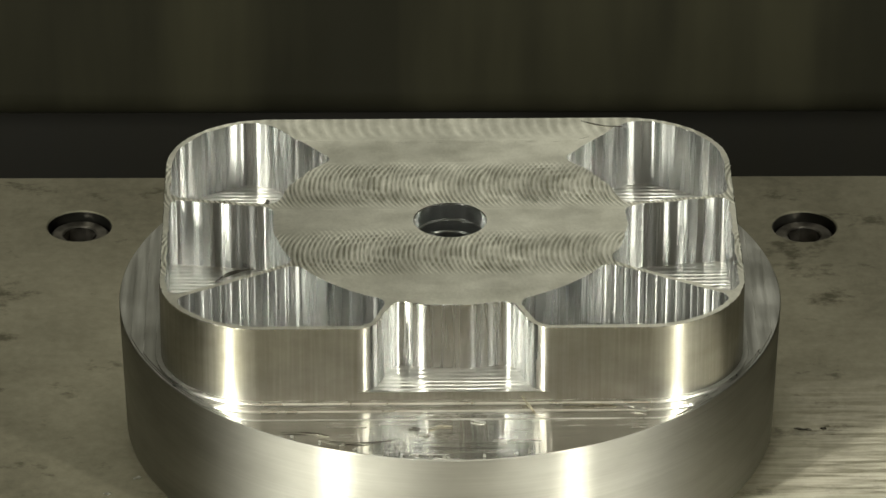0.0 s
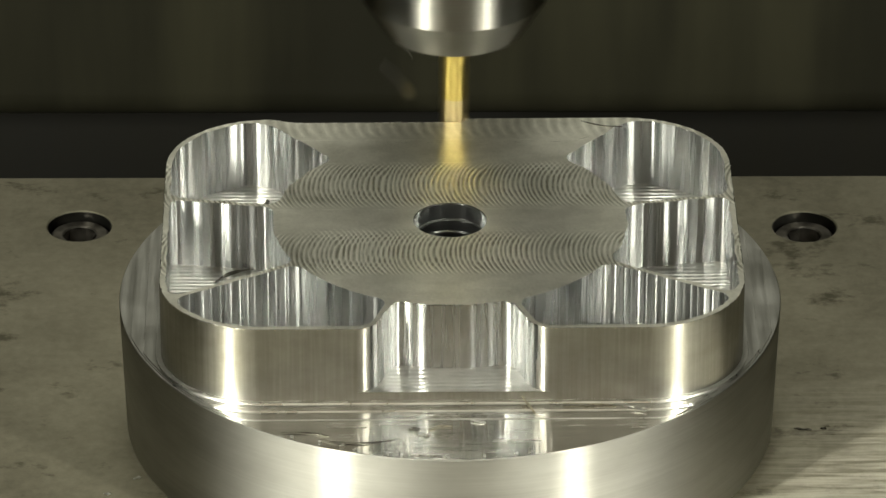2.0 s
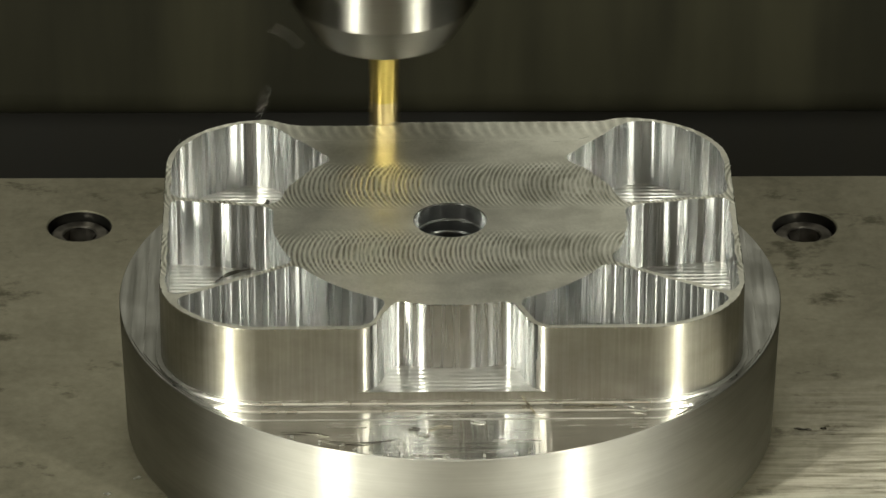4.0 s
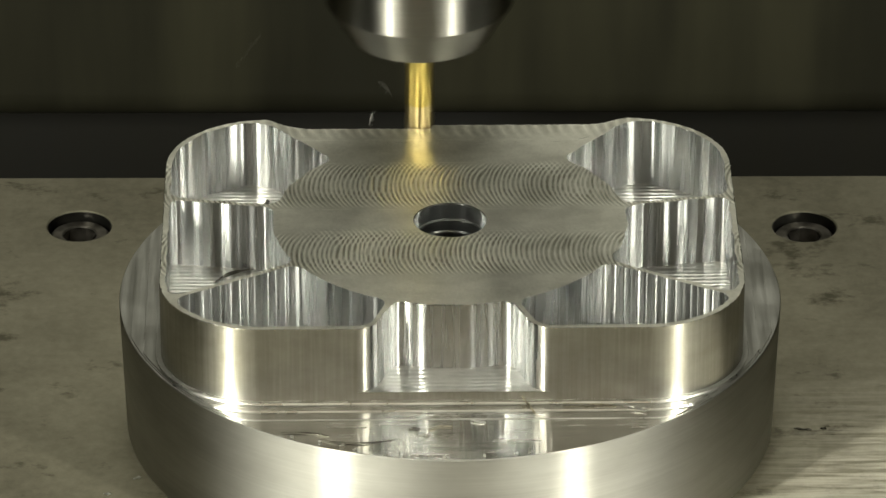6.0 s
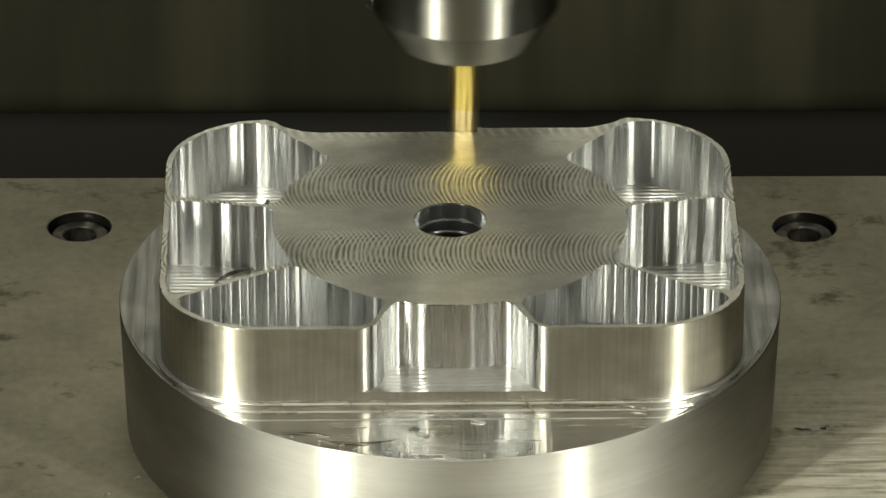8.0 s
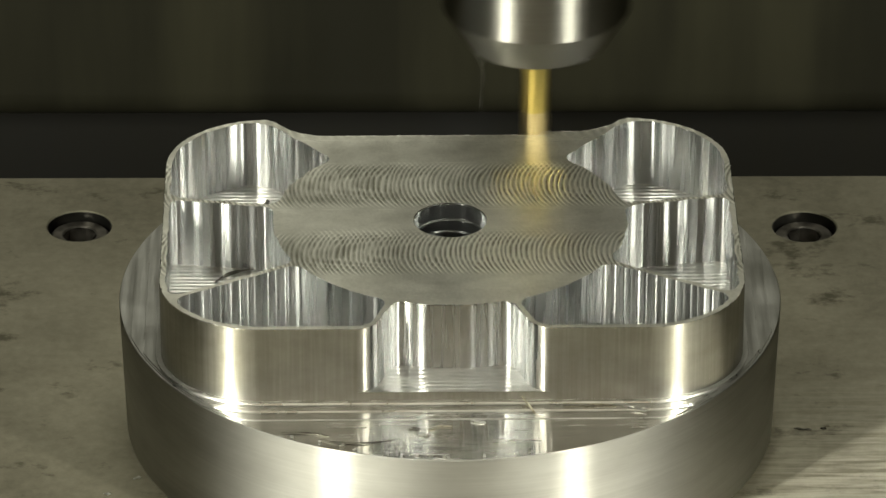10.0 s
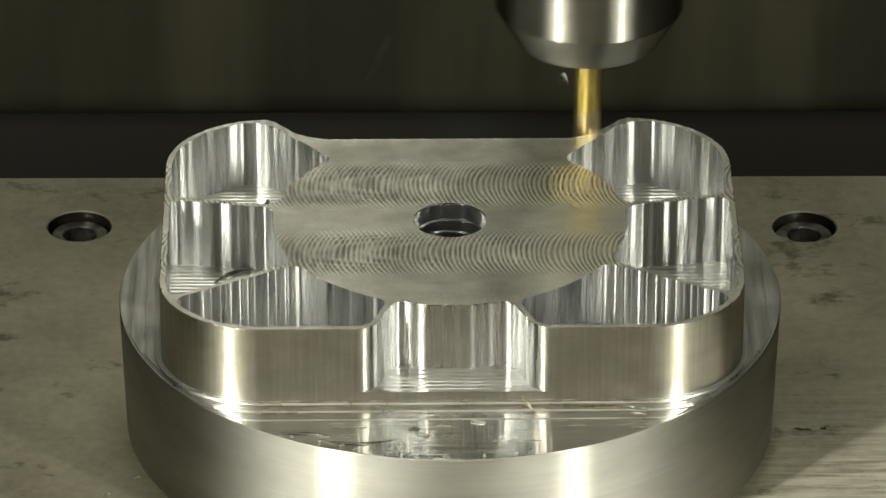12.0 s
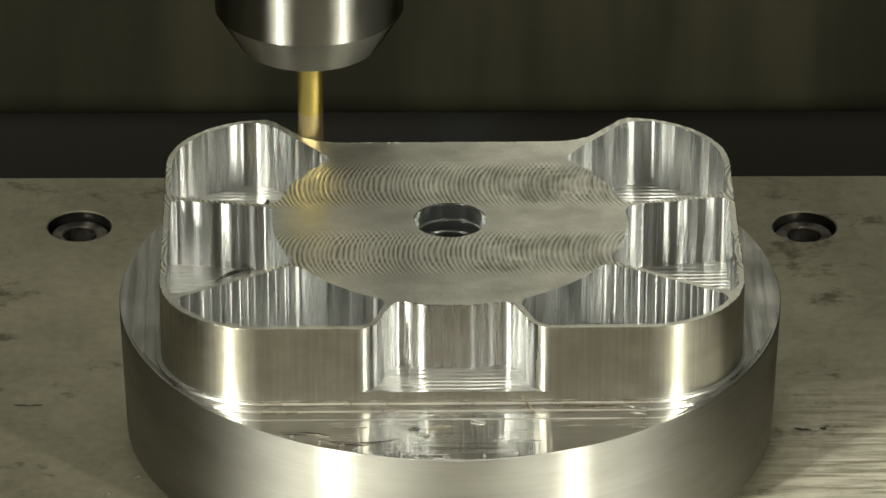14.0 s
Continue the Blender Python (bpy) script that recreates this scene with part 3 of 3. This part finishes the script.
slab("wall_north", -1100, 1100, 500, 540, -169, 1700, DARK, "dark wet sheet metal back wall of the machine", 13.0)
slab("wall_north_lower", -1100, 1100, 560, 600, -820, -120, DARKER_SHEET, "dark recessed lower back wall of the machine")
slab("wall_south_lower", -1100, 1100, -1740, -1700, -820, 240, DARK, "dark front wall of the machine under the door window")
slab("wall_south_upper", -1100, 1100, -1740, -1700, 1000, 1700, DARK, "dark front wall of the machine above the door window")
slab("wall_south_west", -1100, -680, -1738, -1702, 240, 1000, DARK, "dark front wall of the machine beside the door window")
slab("wall_south_east", 680, 1100, -1738, -1702, 240, 1000, DARK, "dark front wall of the machine beside the door window")
slab("wall_east", 1100, 1140, -1740, 600, -820, 1700, DARK, "dark side wall of the machine")
slab("wall_west", -1140, -1100, -1740, 600, -820, 1700, DARK, "dark side wall of the machine")
tagged(slab("floor", -1140, 1140, -1740, 600, -860, -820, DARK, "dark wet machine floor"), category="floor")
tagged(slab("ceiling", -1140, 1140, -1740, 600, 1700, 1740, GREY_PAINT, "grey machine roof"), category="ceiling")
tagged(slab("machine_bed", -150, 150, -280, 120, -820, -45.2, BLACK_STEEL, "dark steel machine bed under the plate"), category="machine bed")


# ---- spindle with collet nut and cutter; its origin is the nut's lip on the axis ----
def build_tool():
    tool = tagged(new("milling_spindle"), "polished collet nut holding a gold-coated end mill", "milling tool")
    bm = bmesh.new()
    lathe(bm, [(4.2, 1.0), (17.4, 0.0), (18.0, 0.3), (24.0, 10.0), (24.4, 10.5), (24.6, 34.0), (23.6, 35.0), (20.0, 35.5)], 128, 0, cap0=True)
    part("collet_nut", bm, NUT, tool, "polished steel collet nut with a tapered nose")
    bm = bmesh.new()
    lathe(bm, [(20.0, 35.3), (22.0, 36.5), (22.0, 60.0), (31.5, 72.0), (31.5, 92.0), (28.0, 93.0), (28.0, 99.0), (31.5, 100.0), (31.5, 141.0)], 96, 0, cap1=True)
    part("holder_shank", bm, BLACK_STEEL, tool, "dark steel tool holder")
    bm = bmesh.new()
    lathe(bm, [(34.0, 140.2), (44.0, 150.0), (46.0, 156.0), (46.0, 1620.0)], 96, 0, cap0=True, cap1=True)
    part("spindle_nose", bm, BLACK_STEEL, tool, "dark steel spindle nose")
    cutter = new("end_mill")
    cutter.parent = tool
    bm = bmesh.new()
    lathe(bm, [(3.4, 6.0), (3.4, -5.6), (3.1, -6.6)], 48, 0, cap0=True)
    part("shank", bm, GOLD, cutter, "gold-coated round shank")
    for name, z0, z1, mat in (("fluted_body", -6.4, -20.0, GOLD), ("cutting_end", -20.0, -STICK, CARBIDE)):
        bm = bmesh.new()
        seg, steps = 48, 40
        rings = []
        for j in range(steps + 1):
            z = z0 + (z1 - z0) * j / steps
            twist = z * 2 * math.pi / 400.0
            ring = []
            for i in range(seg):
                a = 2 * math.pi * i / seg
                ph = ((a * 4 / (2 * math.pi)) % 1.0)
                r = 3.38 if ph < 0.5 else 3.38 - 0.30 * math.sin((ph - 0.5) / 0.5 * math.pi) ** 0.8
                ring.append(bm.verts.new((r * MM * math.cos(a + twist), r * MM * math.sin(a + twist), z * MM)))
            rings.append(ring)
        for a, b in zip(rings, rings[1:]):
            for i in range(seg):
                bm.faces.new((a[i], a[(i + 1) % seg], b[(i + 1) % seg], b[i]))
        bm.faces.new(rings[0]), bm.faces.new(rings[-1])
        part(name, bm, mat, cutter, "gold-coated helical flutes" if mat is GOLD else "worn bare carbide tip")
    return tool, cutter


TOOL, CUTTER = build_tool()


# ---- swarf ----
def ribbon(bm, length, width, bend, twist, seed, steps=14):
    """A curled shaving: a thin bent strip with some thickness, in mm about its middle."""
    rng = random.Random(seed)
    rows = []
    x = y = z = 0.0
    head = -bend / 2
    for i in range(steps + 1):
        f = i / steps
        w = width * (0.25 + 0.75 * math.sin(math.pi * (0.08 + 0.84 * f)))
        roll = twist * (f - 0.5) + 0.25 * math.sin(f * 9 + seed)
        nx, ny = -math.sin(head), math.cos(head)
        c, sn = math.cos(roll), math.sin(roll)
        o = [(a * w / 2 * c, b * 0.05 + a * w / 2 * sn) for a, b in ((-1, -1), (1, -1), (1, 1), (-1, 1))]
        rows.append([(x + nx * u, y + ny * u, z + v) for u, v in o])
        x += math.cos(head) * length / steps
        y += math.sin(head) * length / steps
        z += rng.uniform(-0.05, 0.05)
        head += bend / steps
    mid = rows[len(rows) // 2][0]
    low = min(v[2] for r in rows for v in r)
    rings = [[bm.verts.new(((v[0] - mid[0]) * MM, (v[1] - mid[1]) * MM, (v[2] - low) * MM)) for v in r] for r in rows]
    for a, b in zip(rings, rings[1:]):
        for k in range(4):
            bm.faces.new((a[k], a[(k + 1) % 4], b[(k + 1) % 4], b[k]))
    bm.faces.new(rings[0]), bm.faces.new(rings[-1])


def chip(x, y, z, length, width, bend, twist, turn, seed, label, mat=None, tilt=0.0):
    bm = bmesh.new()
    ribbon(bm, length, width, bend, twist, seed)
    ob = tagged(mesh_object("metal_shaving", bm, mat or CHIP), label, "swarf", "shavings")
    ob.matrix_world = pose(x * MM, y * MM, z * MM, 0, tilt, turn)
    return ob


S = SHELF_Z + 0.02
SOOT = make_plain("dark_chip", (0.05, 0.048, 0.04), (0.14, 0.13, 0.11), 0.35, 0.9, 0.8, 0.2)
chip(-22.5, -76.8, S, 20, 0.5, 0.75, 1.0, 2, 1, "long dark curved aluminium shaving on the milled shelf", SOOT)
chip(-36, -71.8, S, 12, 0.5, -0.5, 0.8, -10, 2, "dark aluminium shaving on the milled shelf", SOOT)
chip(-3.0, -68.8, S, 6, 0.7, -0.7, 0.8, 5, 3, "small straw-coloured shaving on the milled shelf", STRAW)
chip(-9.5, -69.6, S, 3, 0.6, 0.2, 0.5, -12, 4, "tiny dark shaving on the milled shelf", SOOT)
chip(-6.8, -73.2, S, 3.2, 1.0, 0.2, 0.3, 0, 5, "small bright shaving on the milled shelf")
chip(6.2, -66.5, S, 4.0, 0.9, -0.6, 0.9, -20, 6, "small bright shaving on the milled shelf")
chip(34.0, -59.3, SHELF_Z + 0.52, 13, 0.8, -0.3, 1.2, -6, 7, "thin straw-coloured shaving at the foot of the boss", STRAW)
chip(45.0, -61.0, SHELF_Z + 0.52, 6, 0.9, 0.3, 1.0, -28, 8, "thin bright shaving at the foot of the boss")
chip(18.3, -59.4, SHELF_Z + 0.98, 7.5, 0.7, 0.1, 0.4, -62, 9, "straight shaving leaning on the foot of the boss", STRAW, 12)
chip(-55.5, 5.0, POCKET + 0.02, 12, 1.3, -0.9, 0.5, 33, 10, "black curved shaving on a pocket floor", SOOT)
chip(-47.0, 44.0, POCKET + 0.02, 4, 1.2, 0.9, 0.4, 75, 11, "small black shaving in a pocket", SOOT)
chip(91, -6.3, 0.02, 4.5, 0.9, 0.3, 0.3, -8, 12, "dark crumb of swarf on the steel plate", SOOT)
chip(96.5, -6.0, 0.02, 1.6, 0.9, 0.1, 0.3, 10, 13, "dark crumb of swarf on the steel plate", SOOT)
chip(-79.4, -30.0, 0.02, 2.2, 1.0, 0.4, 0.3, 30, 14, "bright crumb of swarf on the steel plate")
chip(-87.0, -38.0, 0.02, 2.0, 0.9, 0.4, 0.3, -10, 15, "bright crumb of swarf on the steel plate")
crng = random.Random(21)
for a in (-109, -106.5, -104, -101, -98.5, -96.2, -93.5, -91.4, -90.6, -84.5, -79.0, -76.8, -113, -118):
    r = crng.uniform(82.2, 83.6)
    chip(r * math.cos(radians(a)), r * math.sin(radians(a)), S, crng.uniform(0.8, 1.8), crng.uniform(0.5, 0.9), crng.uniform(0.2, 1.2), 0.6,
         crng.uniform(0, 180), int(a * 10) + 3000, "bright crumb of swarf on the rim of the shelf")
HAIR = chip(40.0, 52.3, TOP + 0.02, 11.5, 0.5, 0.5, 0.3, -17, 30, "thin dark shaving lying on the boss", SOOT)
LANDED = chip(-109.5, 7.0, 0.3, 7.5, 0.6, 0.15, 0.2, 2, 31, "thin dark shaving that drops onto the steel plate", SOOT)
# shavings that the cutter throws: time, length, speed in x, y and z (metres a second)
frng = random.Random(8)
THROWN = []
for t0 in (1.12, 1.28, 1.36, 1.42, 6.36, 6.42, 6.44, 7.36, 7.38, 10.92, 10.94, 12.84, 12.86, 13.38, 13.42, 1.45, 1.62, 1.9, 1.95, 2.3, 2.5, 3.9, 4.3, 4.6, 5.4, 5.62, 5.9, 6.2, 6.34, 6.4, 6.6, 7.3, 7.4, 7.42, 7.7, 7.9, 8.05, 9.3, 9.6, 10.0,
           10.85, 10.88, 10.9, 11.2, 11.35, 11.7, 12.7, 12.8, 12.82, 13.1, 13.35, 13.45):
    ob = chip(0, 0, 0, frng.uniform(2.5, 5.0), frng.uniform(0.25, 0.45), frng.choice((-1, 1)) * frng.uniform(1.2, 3.4), frng.uniform(0.5, 2.0), 0, 200 + len(THROWN),
              "thin bright shaving thrown off by the cutter")
    vel = (frng.uniform(-0.30, 0.05) if frng.random() < 0.65 else frng.uniform(0.05, 0.45), frng.uniform(0.04, 0.2), frng.uniform(0.18, 0.55))
    THROWN.append((ob, t0, vel, [frng.uniform(-180, 180) for _ in range(3)]))
# fine curls that hang about the cutter along every pass
for run in PASSES:
    t0 = run[0][0] + 0.22
    while t0 < run[-1][0] - 0.05:
        ob = chip(0, 0, 0, frng.uniform(2.8, 5.0), frng.uniform(0.3, 0.55), frng.choice((-1, 1)) * frng.uniform(1.5, 3.6), frng.uniform(0.5, 2.0), 0, 200 + len(THROWN),
                  "thin bright shaving thrown off by the cutter")
        THROWN.append((ob, t0, (frng.uniform(-0.22, 0.12), frng.uniform(0.0, 0.1), frng.uniform(0.30, 0.58)), [frng.uniform(-180, 180) for _ in range(3)]))
        t0 += frng.uniform(0.06, 0.10)


def motions():
    # path of the spindle
    rows = [(0.0, -53.4, 61.5, 260.0), (0.55, -53.4, 61.5, 260.0), (0.7, -53.4, 61.5, 135.0), (0.8, -53.4, 61.0, 95.5), (0.9, -53.6, 61.0, 90.0), (1.0, -53.1, 60.5, 86.0)]
    for k, run in enumerate(PASSES):
        ts = [p[0] for p in run]
        xs = [p[1] for p in run]
        n = int(round((ts[-1] - ts[0]) / 0.1))
        grid = [ts[0] + (ts[-1] - ts[0]) * i / n for i in range(n + 1)]
        for t in grid:
            if k == 0 and t < 1.05:
                continue
            x = float(np.interp(t, ts, xs))
            z = LIP if (k > 0 or t > 1.35) else LIP + 1.2 * (1.35 - t) / 0.35
            rows.append((t, x, tool_y(x, k), z))
        end = PASSES[k + 1][0] if k + 1 < len(PASSES) else (14.0, -36.0)
        for t, x in RAPID[k]:
            y = max(tool_y(x, min(k + 1, 6)), tool_y(xs[-1], k) - 1.0, tool_y(end[1], min(k + 1, 6)) if x < 0 else 0)
            rows.append((t, x, y, LIP if t > 13.95 else LIP + {0: 1.4, 2: 0.3}.get(k, 2.0)))
    walk(TOOL, [(t, pose(x * MM, y * MM, z * MM)) for t, x, y, z in rows])
    # spin of the cutter
    walk(CUTTER, [(i / FPS, pose(0, 0, 0, 0, 0, -88.0 * i)) for i in range(0, 14 * FPS + 1)])
    # each length of stock goes down as the cutter crosses it
    for ob, k, x in STRIPS:
        ts, xs = [p[0] for p in PASSES[k]], [p[1] for p in PASSES[k]]
        t = float(np.interp(x, xs, ts))
        walk(ob, [(0.0, pose(0, 0, 0)), (t - 0.05, pose(0, 0, 0)), (t + 0.02, pose(0, 0, -9.8 * MM)), (14.0, pose(0, 0, -9.8 * MM))])
    # thrown shavings lie in the stock until the cutter frees them, fly, and come to rest on the machine floor behind the plate
    for ob, t0, vel, spin in THROWN:
        k = max(i for i, run in enumerate(PASSES) if run[0][0] <= t0)
        x = float(np.interp(t0, [p[0] for p in PASSES[k]], [p[1] for p in PASSES[k]])) * MM
        y, z = (tool_y(x / MM, k) - 4.5) * MM, 54.0 * MM
        start = pose(x, y, z, *spin)
        rows = [(0.0, start), (t0 - 0.04, start)]
        fly, n = 0.66, 16
        for i in range(n + 1):
            s = fly * i / n
            px, py, pz = x + vel[0] * s, y + (vel[1] + 0.12) * s, z + vel[2] * s - 2.6 * s * s
            turn = [a + b * s * 3.0 for a, b in zip(spin, (60, 90, 120))]
            rows.append((t0 + s, pose(px, py, pz, *turn)))
        rest = pose(px + vel[0] * 0.25, 0.44, -0.812, 0, 0, spin[2])
        if t0 + fly + 0.4 < 14.0:
            rows += [(t0 + fly + 0.4, rest), (14.0, rest)]
        rows = [r for r in rows if r[0] <= 14.0]
        if rows[-1][0] < 13.99:
            rows.append((14.0, rows[-1][1]))
        walk(ob, rows)
    # one long shaving comes down on the plate
    x0, y0 = -16.0 * MM, 47.0 * MM
    start, rest = pose(x0, y0, 0.054, 20, 30, 40), pose(-109.5 * MM, 7.0 * MM, 0.0003, 0, 0, 2)
    walk(LANDED, [(0.0, start), (12.86, start), (13.0, pose(-0.05, 0.05, 0.10, 60, 90, 60)), (13.15, pose(-0.09, 0.03, 0.07, 40, 50, 30)), (13.3, rest), (14.0, rest)])
    # the thin shaving on top is swept off by the first pass
    a = pose(40.0 * MM, 52.3 * MM, (TOP + 0.02) * MM, 0, 0, -17)
    walk(HAIR, [(0.0, a), (2.45, a), (2.6, pose(0.055, 0.075, 0.075, 40, 30, 20)), (2.75, pose(0.075, 0.12, 0.05, 80, 60, 60)), (3.2, pose(0.12, 0.3, -0.5, 60, 60, 90)),
                (3.4, pose(0.13, 0.44, -0.812, 0, 0, 100)), (14.0, pose(0.13, 0.44, -0.812, 0, 0, 100))])


motions()
